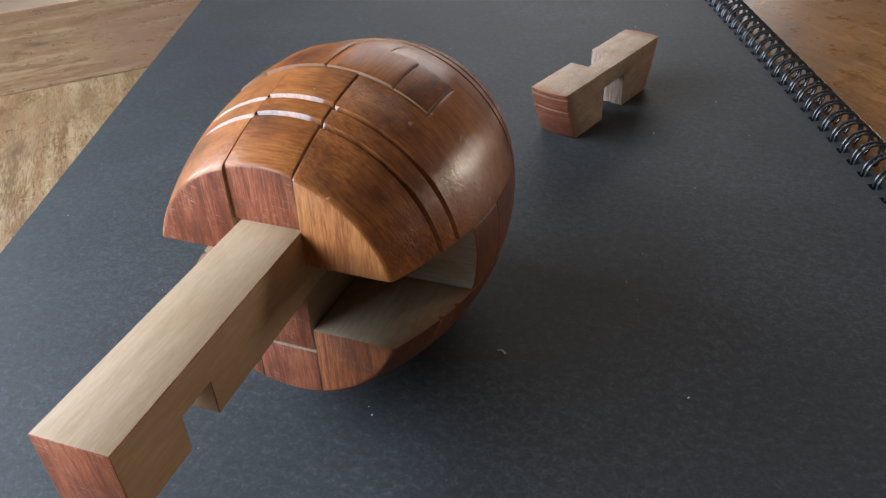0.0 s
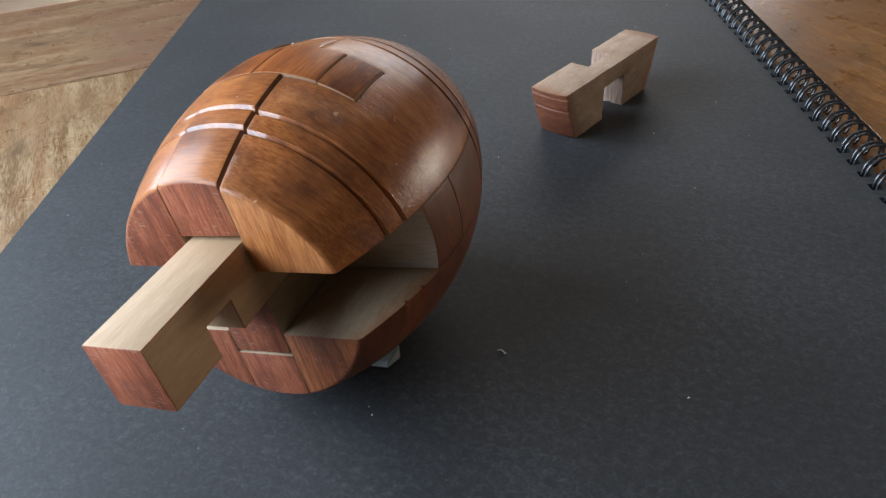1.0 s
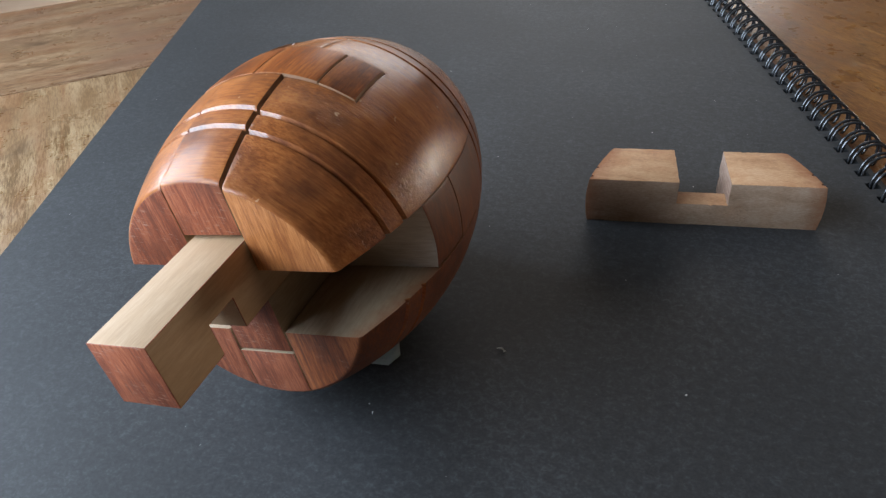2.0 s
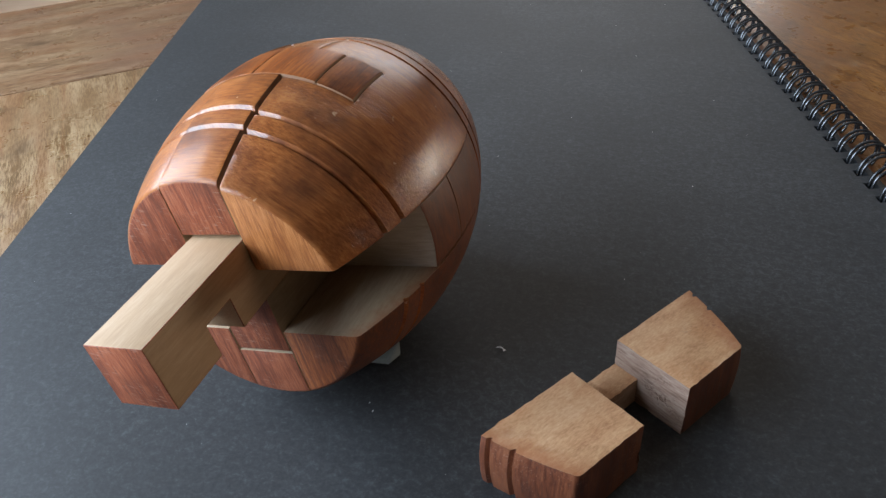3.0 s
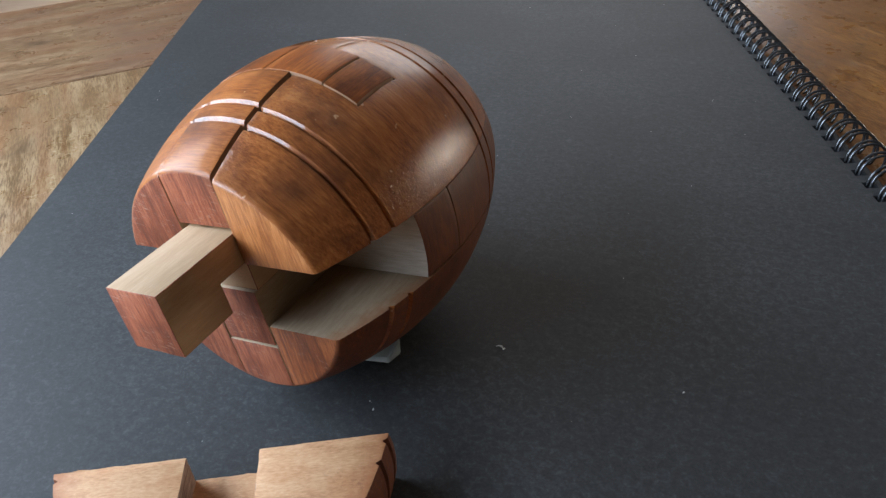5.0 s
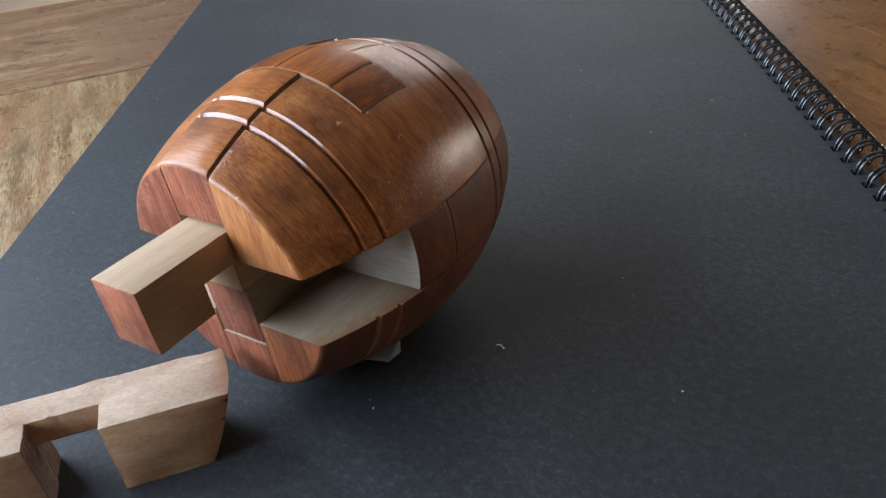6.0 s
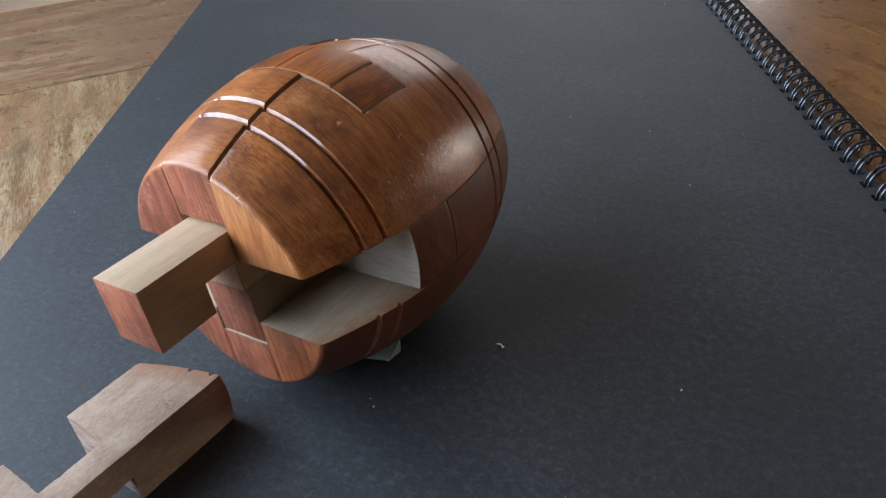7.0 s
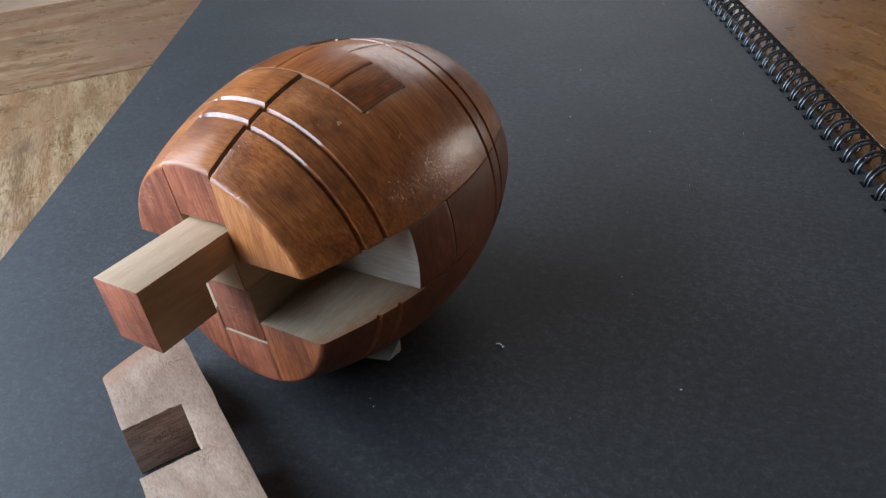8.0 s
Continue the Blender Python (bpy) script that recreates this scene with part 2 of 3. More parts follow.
def table_wood(name, stretch, tint, shades):
    """Worn, oiled table wood: short fibre flecks, soft bands, red and grey mottling, dark smudges and thin scratches."""
    m, nt, bsdf = material(name)
    v = coords(nt, stretch)
    plain = coords(nt)
    fleck = noise_tex(nt, v, 1500, 6, 0.72)
    band = noise_tex(nt, v, 150, 4, 0.6, 0.8)
    tone = math_node(nt, 'ADD', math_node(nt, 'MULTIPLY', fleck, 0.68), math_node(nt, 'MULTIPLY', band, 0.32))
    a, b, c = shades
    col = ramp(nt, tone, ((0.43, a), (0.5, b), (0.57, c)))
    mott = ramp(nt, noise_tex(nt, plain, 11, 4, 0.6), ((0.42, (0, 0, 0)), (0.66, (1, 1, 1))))
    col = mixc(nt, col, tint, math_node(nt, 'MULTIPLY', mott, 0.6))
    rust = ramp(nt, noise_tex(nt, v, 75, 5, 0.65, 0.6), ((0.47, (0, 0, 0)), (0.6, (1, 1, 1))))
    col = mixc(nt, col, (0.24, 0.095, 0.04), math_node(nt, 'MULTIPLY', rust, 0.38))
    rub = ramp(nt, noise_tex(nt, plain, 52, 6, 0.72, 0.8), ((0.57, (0, 0, 0)), (0.68, (1, 1, 1))))
    col = mixc(nt, col, (0.42, 0.3, 0.19), math_node(nt, 'MULTIPLY', rub, 0.22))
    smudge = ramp(nt, noise_tex(nt, plain, 34, 4, 0.55, 0.5), ((0.58, (0, 0, 0)), (0.74, (1, 1, 1))))
    col = mixc(nt, col, (0.05, 0.026, 0.013), math_node(nt, 'MULTIPLY', smudge, 0.6))
    scr = noise_tex(nt, coords(nt, (1, 0.02, 1), (0, 0, 35)), 420, 2, 0.5)
    line = ramp(nt, scr, ((0.70, (0, 0, 0)), (0.74, (1, 1, 1))))
    col = mixc(nt, col, (0.42, 0.3, 0.18), math_node(nt, 'MULTIPLY', line, 0.35))
    nt.links.new(col, bsdf.inputs["Base Color"])
    rg = nt.nodes.new("ShaderNodeMapRange")
    rg.inputs["From Min"].default_value, rg.inputs["From Max"].default_value = 0.35, 0.65
    rg.inputs["To Min"].default_value, rg.inputs["To Max"].default_value = 0.24, 0.42
    nt.links.new(noise_tex(nt, plain, 60, 4, 0.6), rg.inputs["Value"])
    nt.links.new(rg.outputs[0], bsdf.inputs["Roughness"])
    bsdf.inputs["Specular IOR Level"].default_value = 0.42
    bump(nt, bsdf, tone, 0.35, 0.0003)
    return m


WORN_EDGE = wood("browned_worn_edge", (0.2, 0.085, 0.035), (0.33, 0.16, 0.075), (0.47, 0.27, 0.15), (1, 1, 1), fibre=900, bands=300, rough=(0.55, 0.75),
                 blotch=0.4, stain=(0.24, 0.1, 0.04), relief=0.3)
# Left boards: paler and less orange, with the bluish window sheen in the colour
SKY_SHEEN = ((0.15, 0.083, 0.036), (0.29, 0.185, 0.095), (0.42, 0.29, 0.165))
OILED = ((0.135, 0.048, 0.011), (0.29, 0.115, 0.026), (0.40, 0.185, 0.05))
BROWNED = ((0.12, 0.06, 0.028), (0.235, 0.14, 0.074), (0.35, 0.23, 0.135))
TABLE_A = table_wood("table_wood_end_board", (0.09, 1, 1), (0.185, 0.095, 0.065), BROWNED)
TABLE_B = table_wood("table_wood_sky_sheen_board", (1, 0.12, 1), (0.25, 0.14, 0.07), SKY_SHEEN)
TABLE_C = table_wood("table_wood_oiled_board", (1, 0.12, 1), (0.23, 0.095, 0.032), OILED)


def paper_material():
    m, nt, bsdf = material("black_drawing_paper")
    v = coords(nt, vary=False)
    grain = noise_tex(nt, v, 1150, 5, 0.8)
    cloud = noise_tex(nt, v, 14, 4, 0.6)
    fibres = noise_tex(nt, coords(nt, (0.85, 1, 1), (0, 0, 25), False), 480, 5, 0.75, 0.6)
    t = math_node(nt, 'ADD', math_node(nt, 'MULTIPLY', grain, 0.38), math_node(nt, 'MULTIPLY', cloud, 0.2))
    t = math_node(nt, 'ADD', t, math_node(nt, 'MULTIPLY', fibres, 0.42))
    nt.links.new(ramp(nt, t, ((0.42, (0.0092, 0.0102, 0.0118)), (0.51, (0.0197, 0.0213, 0.0237)), (0.60, (0.045, 0.049, 0.0535)))), bsdf.inputs["Base Color"])
    bsdf.inputs["Roughness"].default_value = 0.66
    bsdf.inputs["Specular IOR Level"].default_value = 0.52
    bsdf.inputs["Sheen Weight"].default_value = 0.035
    bump(nt, bsdf, grain, 0.04, 0.0002)
    return m


def simple(name, colour, rough, metal=0.0, scale=60.0, spread=0.15):
    m, nt, bsdf = material(name)
    v = coords(nt)
    n = noise_tex(nt, v, scale, 4, 0.6)
    lo = tuple(c * (1 - spread) for c in colour)
    hi = tuple(min(1, c * (1 + spread)) for c in colour)
    nt.links.new(ramp(nt, n, ((0.35, lo), (0.65, hi))), bsdf.inputs["Base Color"])
    bsdf.inputs["Roughness"].default_value = rough
    bsdf.inputs["Metallic"].default_value = metal
    return m


PAPER = paper_material()
WIRE = simple("black_coated_wire", (0.09, 0.093, 0.1), 0.22, 0.75, 200)
PLASTER = simple("painted_plaster", (0.165, 0.135, 0.095), 0.85, 0.0, 8, 0.08)
CEILING_PAINT = simple("ceiling_paint", (0.45, 0.42, 0.37), 0.9, 0.0, 6, 0.04)
FLOOR_WOOD = wood("pale_floor_wood", (0.5, 0.3, 0.19), (0.62, 0.4, 0.27), (0.7, 0.48, 0.34), (0.1, 1, 1), fibre=60, bands=9, rough=(0.4, 0.55),
                  blotch=0.15, blotch_scale=4, stain=(0.45, 0.26, 0.15))
PEACH_WOOD = wood("pale_peach_wood", (0.8, 0.55, 0.38), (0.86, 0.63, 0.46), (0.9, 0.7, 0.54), (0.1, 1, 1), fibre=200, bands=30, rough=(0.4, 0.55),
                  blotch=0.1, blotch_scale=8, stain=(0.6, 0.4, 0.28))
WHITE_PAINT = simple("white_frame_paint", (0.78, 0.78, 0.76), 0.4, 0.0, 30, 0.03)
LINT = simple("pale_lint", (0.85, 0.85, 0.82), 0.8, 0.0, 400)


def glass_material(name, tint=(1, 1, 1), rough=0.0, clear=1.0):
    m, nt, bsdf = material(name)
    bsdf.inputs["Base Color"].default_value = (*tint, 1)
    bsdf.inputs["Transmission Weight"].default_value = clear
    bsdf.inputs["Roughness"].default_value = rough
    return m


GLASS = glass_material("window_glass")
TAPE = glass_material("frosted_clear_plastic", (0.62, 0.7, 0.71), 0.4, 0.55)


# ------------------------------------------------------------------ mesh helpers
def finish(name, bm, mats, smooth_angle=None):
    me = bpy.data.meshes.new(name)
    bm.normal_update()
    if smooth_angle is not None:
        for f in bm.faces:
            f.smooth = True
        for e in bm.edges:
            e.smooth = len(e.link_faces) == 2 and e.calc_face_angle(0.0) < radians(smooth_angle)
    bm.to_mesh(me)
    bm.free()
    for m in mats if isinstance(mats, (list, tuple)) else [mats]:
        me.materials.append(m)
    return me


def part(name, bm, mats, parent, label="", smooth_angle=None):
    ob = new(name, finish(name, bm, mats, smooth_angle))
    ob.parent = parent
    return tagged(ob, label)


def thing(name, m=None):
    ob = new(name)
    ob.empty_display_size = 0.01
    if m is not None:
        ob.matrix_world = m
    return ob


def add_box(bm, x0, x1, y0, y1, z0, z1, bevel=0.0, segs=2):
    t = bmesh.new()
    bmesh.ops.create_cube(t, size=1)
    for vt in t.verts:
        vt.co = ((x0 + x1) / 2 + vt.co.x * (x1 - x0), (y0 + y1) / 2 + vt.co.y * (y1 - y0), (z0 + z1) / 2 + vt.co.z * (z1 - z0))
    if bevel:
        bmesh.ops.bevel(t, geom=t.edges[:], offset=bevel, segments=segs, affect='EDGES', profile=0.6)
    me = bpy.data.meshes.new("tmp")
    t.to_mesh(me)
    t.free()
    bm.from_mesh(me)
    bpy.data.meshes.remove(me)
    return bm


def box(*a, **k):
    return add_box(bmesh.new(), *a, **k)


# ------------------------------------------------------------------ room
def wall(name, axis, at, outer, span, opening=None):
    """A wall with thickness between at and outer; span a0..a1 along it, floor to ceiling, with one opening."""
    a0, a1 = span
    z0, z1 = FLOOR_Z, CEIL_Z
    bm = bmesh.new()
    lo, hi = min(at, outer), max(at, outer)
    pieces = [(a0, a1, z0, z1)]
    if opening:
        p0, p1, q0, q1 = opening
        pieces = [(a0, p0, z0, z1), (p1, a1, z0, z1), (p0, p1, z0, q0), (p0, p1, q1, z1)]
    for p0, p1, q0, q1 in pieces:
        if axis == 'x':
            add_box(bm, lo, hi, p0, p1, q0, q1)
        else:
            add_box(bm, p0, p1, lo, hi, q0, q1)
    return tagged(new(name, finish(name, bm, PLASTER)), "plain painted plaster wall", "wall", kind="structure")


X0, X1, Y0, Y1 = ROOM
wall("wall_west", 'x', X0, X0 - 0.2, (Y0, Y1), WIN_LEFT)
wall("wall_east", 'x', X1, X1 + 0.2, (Y0, Y1), WIN_RIGHT)
wall("wall_north", 'y', Y1, Y1 + 0.2, (X0 - 0.2, X1 + 0.2), WIN_BACK)
wall("wall_south", 'y', Y0, Y0 - 0.2, (X0 - 0.2, X1 + 0.2))
tagged(new("ceiling", finish("ceiling", box(X0 - 0.2, X1 + 0.2, Y0 - 0.2, Y1 + 0.2, CEIL_Z, CEIL_Z + 0.15), CEILING_PAINT)),
       "plain white painted ceiling", "ceiling", kind="structure")
tagged(new("floor", finish("floor", box(X0 - 0.2, X1 + 0.2, Y0 - 0.2, Y1 + 0.2, FLOOR_Z - 0.1, FLOOR_Z), FLOOR_WOOD)),
       "pale peach-coloured wooden floor beside the table", "floor", kind="structure")


def window(name, axis, at, a0, a1, z0, z1):
    root = tagged(thing(name), "white-framed window letting in daylight", "window", kind="structure")
    w, d = 0.06, 0.05

    def bar(p, p0, p1, q0, q1, mat=WHITE_PAINT, t=d):
        if axis == 'x':
            part(p, box(at - 0.14 - t / 2, at - 0.14 + t / 2, p0, p1, q0, q1), mat, root)
        else:
            part(p, box(p0, p1, at + 0.14 - t / 2, at + 0.14 + t / 2, q0, q1), mat, root)
        return root.children[-1]
    bar("window_frame", a0, a0 + w, z0, z1)
    bar("window_frame", a1 - w, a1, z0, z1)
    bar("window_frame", a0 + w, a1 - w, z0, z0 + w)
    bar("window_frame", a0 + w, a1 - w, z1 - w, z1)
    mid = (a0 + a1) / 2
    bar("mullion", mid - w / 2, mid + w / 2, z0 + w, z1 - w)
    for p0, p1 in ((a0 + w, mid - w / 2), (mid + w / 2, a1 - w)):
        bar("pane", p0, p1, z0 + w, z1 - w, GLASS, 0.006).visible_shadow = False


window("window_1", 'x', X0, *WIN_LEFT)
window("window_2", 'y', Y1, *WIN_BACK)
window("window_3", 'x', X1 + 0.28, *WIN_RIGHT)
tagged(new("ground", finish("ground", box(-60, 60, -60, 60, FLOOR_Z - 0.6, FLOOR_Z - 0.3), simple("garden_ground", (0.08, 0.1, 0.05), 0.95, 0, 0.5))),
       "green ground outside the house", "ground", kind="structure")


# ------------------------------------------------------------------ table
def table():
    """Solid wood table turned against the book; local x runs along its far edge, local y away from the camera."""
    root = tagged(thing("wooden_table", Matrix.Translation((0, 0, TABLE_Z)) @ pose(0, 0, 0, 0, 0, 22.5)),
                  "worn brown wooden table with a framed board top", "table")
    T = 0.03
    far, seam, near, side = 0.5563, 0.408, -0.45, 0.62
    left = -0.20
    for y0, y1 in ((seam, far), (near - 0.151, near)):
        part("end_board", box(left, side, y0 + 0.0004, y1, -T, 0, bevel=0.0012), TABLE_A, root, "board with its grain along the table edge")
    edges = [left, 0.05, 0.18, 0.46, side]
    for a, b in zip(edges, edges[1:]):
        part("board", box(a + 0.0003, b - 0.0003, near + 0.0004, seam - 0.0004, -T, 0, bevel=0.0008), TABLE_B if b < 0.1 else TABLE_C, root)
    for cx in (left + 0.1, side - 0.1):
        part("apron", box(cx - 0.012, cx + 0.012, near - 0.04, far - 0.12, -T - 0.09, -T), TABLE_B, root)
        for y in (near - 0.08, far - 0.08):
            part("leg", box(cx - 0.035, cx + 0.035, y - 0.035, y + 0.035, -0.75, -T, bevel=0.004), TABLE_B, root)
    return root


table()


def side_table():
    """Low pale table past the far edge of the wooden table."""
    root = tagged(thing("side_table", pose(-0.35, 0.9, FLOOR_Z)), "pale peach-coloured wooden side table beyond the table edge", "side table")
    h = -0.06 - FLOOR_Z
    part("tabletop", box(-0.14, 0.16, -0.30, 0.30, h - 0.025, h, bevel=0.003), PEACH_WOOD, root)
    for x in (-0.115, 0.135):
        for y in (-0.27, 0.27):
            part("leg", box(x - 0.018, x + 0.018, y - 0.018, y + 0.018, 0.0, h - 0.025, bevel=0.003), PEACH_WOOD, root)
    return root


side_table()

# ------------------------------------------------------------------ sketchbook
BX0, BXH = -0.1566, 0.1399          # free edge and line of the holes
BY0, BY1 = 0.045, 0.468
PITCH = 0.00847


def sketchbook():
    root = tagged(thing("sketchbook", Matrix.Translation((0, 0, 0))), "large black-paper sketchbook bound with black twin-loop wire", "sketchbook")
    n = int((BY1 - BY0) / PITCH)
    start = BY0 + ((BY1 - BY0) - n * PITCH) / 2 + PITCH / 2
    hw, hl = 0.0021, 0.0019

    def sheet(z0, z1, grow=0.0):
        bm = bmesh.new()
        add_box(bm, BX0 - grow, BXH - hw, BY0 - grow, BY1 + grow, z0, z1)
        add_box(bm, BXH + hw, BXH + 0.0042 + grow, BY0 - grow, BY1 + grow, z0, z1)
        y = BY0 - grow
        for i in range(n):
            c = start + i * PITCH
            add_box(bm, BXH - hw, BXH + hw, y, c - hl, z0, z1)
            y = c + hl
        add_box(bm, BXH - hw, BXH + hw, y, BY1 + grow, z0, z1)
        return bm
    part("top_sheet", sheet(-0.0004, 0.0), PAPER, root, "black drawing paper with fine lint on it")
    part("page_block", sheet(-BOOK_T + 0.0016, -0.0006, -0.0004), PAPER, root)
    part("back_cover", sheet(-BOOK_T, -BOOK_T + 0.0014, 0.0015), PAPER, root, "stiff black back cover")
    # one twin loop: two wires side by side joined at the spine side
    R, wr = 0.0072, 0.00055
    bm = bmesh.new()
    for off in (-0.00115, 0.00115):
        rings = []
        N, K = 40, 8
        for i in range(N):
            a = 2 * math.pi * i / N
            lean = 0.0014 * math.sin(a)
            c = Vector((R * math.cos(a), off + lean, R * math.sin(a)))
            nrm = Vector((math.cos(a), 0, math.sin(a)))
            rings.append([bm.verts.new(c + nrm * wr * math.cos(b) + Vector((0, wr * math.sin(b), 0))) for b in (2 * math.pi * k / K for k in range(K))])
        for i in range(N):
            p, q = rings[i], rings[(i + 1) % N]
            for k in range(K):
                bm.faces.new((p[k], p[(k + 1) % K], q[(k + 1) % K], q[k]))
    bmesh.ops.recalc_face_normals(bm, faces=bm.faces[:])
    me = finish("wire_loop", bm, WIRE, 60)
    for i in range(n):
        ob = new("wire_loop", me)
        ob.parent = root
        ob.location = (BXH + R - 0.0003, start + i * PITCH, -BOOK_T / 2 + 0.002)
    return root


sketchbook()

# ------------------------------------------------------------------ barrel puzzle, in units of half a bar's width
U = 0.0078285
ZF, R0, KA = 5.073, 4.945, 0.0490
GROOVES = (3.372, 2.665, -2.665, -3.372)
ZC = 1.912                 # front face of the rear cross bar


def radius(z):
    return R0 - KA * z * z


def profile(rim=0.1):
    """Points (radius, z) of the turned outline with its ring grooves and softened rims."""
    pts = []
    zs = list(np.linspace(-ZF + 0.02 + rim, ZF - 0.02 - rim, 45))
    for g in GROOVES:
        zs = [z for z in zs if abs(z - g) > 0.125]
    pts = [(radius(z), z) for z in zs]
    for g in GROOVES:
        for dz, dr in ((-0.088, 0.0), (-0.02, 0.105), (0.02, 0.105), (0.088, 0.0)):
            pts.append((radius(g + dz) - dr, g + dz))
    pts.sort(key=lambda p: p[1])
    e = radius(ZF)
    arc = [(radius(ZF - rim * (1 - math.sin(a))) - rim * (1 - math.cos(a)), ZF - rim * (1 - math.sin(a))) for a in (radians(d) for d in (15, 40, 65, 90))]
    return [(r, -z) for r, z in reversed(arc)] + pts + arc


def turned_body(rim=0.1):
    bm = bmesh.new()
    SEG = 144
    rings = [[bm.verts.new((r * U * math.cos(2 * math.pi * i / SEG), r * U * math.sin(2 * math.pi * i / SEG), z * U)) for i in range(SEG)] for r, z in profile(rim)]
    for p, q in zip(rings, rings[1:]):
        for i in range(SEG):
            j = (i + 1) % SEG
            bm.faces.new((p[i], p[j], q[j], q[i]))
    bm.faces.new(list(reversed(rings[0])))
    bm.faces.new(rings[-1])
    me = bpy.data.meshes.new("turned_body")
    bm.normal_update()
    bm.to_mesh(me)
    bm.free()
    return me


TURNED = turned_body()


def prism_xz(pts, y0, y1):
    """Cutter: an outline in x and z, from y0 to y1, all in units."""
    bm = bmesh.new()
    a = [bm.verts.new((x * U, y0 * U, z * U)) for x, z in pts]
    b = [bm.verts.new((x * U, y1 * U, z * U)) for x, z in pts]
    n = len(pts)
    bm.faces.new(a)
    bm.faces.new(list(reversed(b)))
    for i in range(n):
        bm.faces.new((a[i], b[i], b[(i + 1) % n], a[(i + 1) % n]))
    bmesh.ops.recalc_face_normals(bm, faces=bm.faces[:])
    return bm


def box_u(x0, x1, y0, y1, z0, z1):
    return box(x0 * U, x1 * U, y0 * U, y1 * U, z0 * U, z1 * U)


def carve(base, steps):
    """Mesh of base after boolean steps ((operation, cutter bmesh), ...)."""
    ob = new("carving", base.copy())
    cutters = []
    for op, bm in steps:
        me = bpy.data.meshes.new("cutter")
        bm.to_mesh(me)
        bm.free()
        c = new("cutter", me)
        cutters.append(c)
        md = ob.modifiers.new("cut", 'BOOLEAN')
        md.operation, md.object, md.solver = op, c, 'EXACT'
    dg = bpy.context.evaluated_depsgraph_get()
    dg.update()
    out = bpy.data.meshes.new_from_object(ob.evaluated_get(dg))
    for o in (ob, *cutters):
        d = o.data
        bpy.data.objects.remove(o)
        bpy.data.meshes.remove(d)
    return out


def dress(me, mats, soften=0.045, name="piece", wear=0.0, edge=-1, groove=False):
    """Softens the cut edges and gives faces their material: 0 turned shell, 1 flat ends, 2 cut faces, 3 groove walls."""
    bm = bmesh.new()
    bm.from_mesh(me)
    bpy.data.meshes.remove(me)
    bmesh.ops.remove_doubles(bm, verts=bm.verts[:], dist=U * 0.002)
    bmesh.ops.dissolve_limit(bm, angle_limit=radians(1.0), verts=bm.verts[:], edges=bm.edges[:])
    bm.normal_update()

    def kind(f):
        c, n = f.calc_center_median() / U, f.normal
        if abs(n.z) > 0.95 and abs(abs(c.z) - ZF) < 0.02:
            return 1
        rr = [math.hypot(v.co.x, v.co.y) / U for v in f.verts]
        if all(abs(r - radius(v.co.z / U)) < (0.14 if abs(v.co.z) < (ZF - 0.6) * U else 0.55) for r, v in zip(rr, f.verts)) and (Vector((c.x, c.y, 0)).normalized().dot(n) > 0.4 or f.calc_area() < 0.3 * U * U):
            steep = Vector((c.x, c.y, 0)).normalized().dot(n) < 0.75 and min(abs(c.z - g) for g in GROOVES) < 0.11
            return 3 if groove and steep else 0
        return 2
    for f in bm.faces:
        f.material_index = kind(f)
    sharp = [e for e in bm.edges if len(e.link_faces) == 2 and e.calc_face_angle(0) > radians(40)
             and 2 in (e.link_faces[0].material_index, e.link_faces[1].material_index)
             and e.link_faces[0].material_index + e.link_faces[1].material_index >= 2]
    if wear:
        rng = random.Random(7)
        long_edges = [e for e in sharp if e.calc_length() > 0.6 * U]
        cut = bmesh.ops.subdivide_edges(bm, edges=long_edges, cuts=14)
        for v in cut["geom_inner"]:
            if isinstance(v, bmesh.types.BMVert):
                k = wear * U * (4.0 if rng.random() < 0.1 else 1.0)
                v.co += Vector((rng.uniform(-k, k), rng.uniform(-k, k), rng.uniform(-k, k)))
        bm.normal_update()
        sharp = [e for e in bm.edges if len(e.link_faces) == 2 and e.calc_face_angle(0) > radians(40)
                 and 2 in (e.link_faces[0].material_index, e.link_faces[1].material_index)]
    try:
        bmesh.ops.bevel(bm, geom=sharp, offset=soften * U, offset_type='OFFSET', segments=2, profile=0.5, affect='EDGES', clamp_overlap=True, material=edge)
    except Exception:
        pass
    return finish(name, bm, mats, 32)


def piece(name, parent, steps, mats, label="", soften=0.03, base=TURNED, lift=0.0, push=0.0, wear=0.0):
    ob = new(name, dress(carve(base, steps), (*mats, LACQUER), soften, name, wear, groove=True))
    ob.location = (0, lift * U, push * U)
    ob.parent = parent
    return tagged(ob, label)


def slab(me, name, axis, lo, hi):
    """The stretch of a closed mesh between two planes across an axis, its cuts closed."""
    bm = bmesh.new()
    bm.from_mesh(me)
    n = Vector((0, 0, 0))
    n[axis] = 1
    for at, sign in ((lo, -1), (hi, 1)):
        if at is None:
            continue
        geom = bm.verts[:] + bm.edges[:] + bm.faces[:]
        cut = bmesh.ops.bisect_plane(bm, geom=geom, dist=1e-7, plane_co=n * at, plane_no=n * sign, clear_outer=True)
        rim = [e for e in cut["geom_cut"] if isinstance(e, bmesh.types.BMEdge)]
        for e in rim:
            e.smooth = False
        bmesh.ops.holes_fill(bm, edges=rim)
    out = bpy.data.meshes.new(name)
    bm.to_mesh(out)
    bm.free()
    for m in me.materials:
        out.materials.append(m)
    return out


BIG = 6.0
G = 0.018      # half a joint


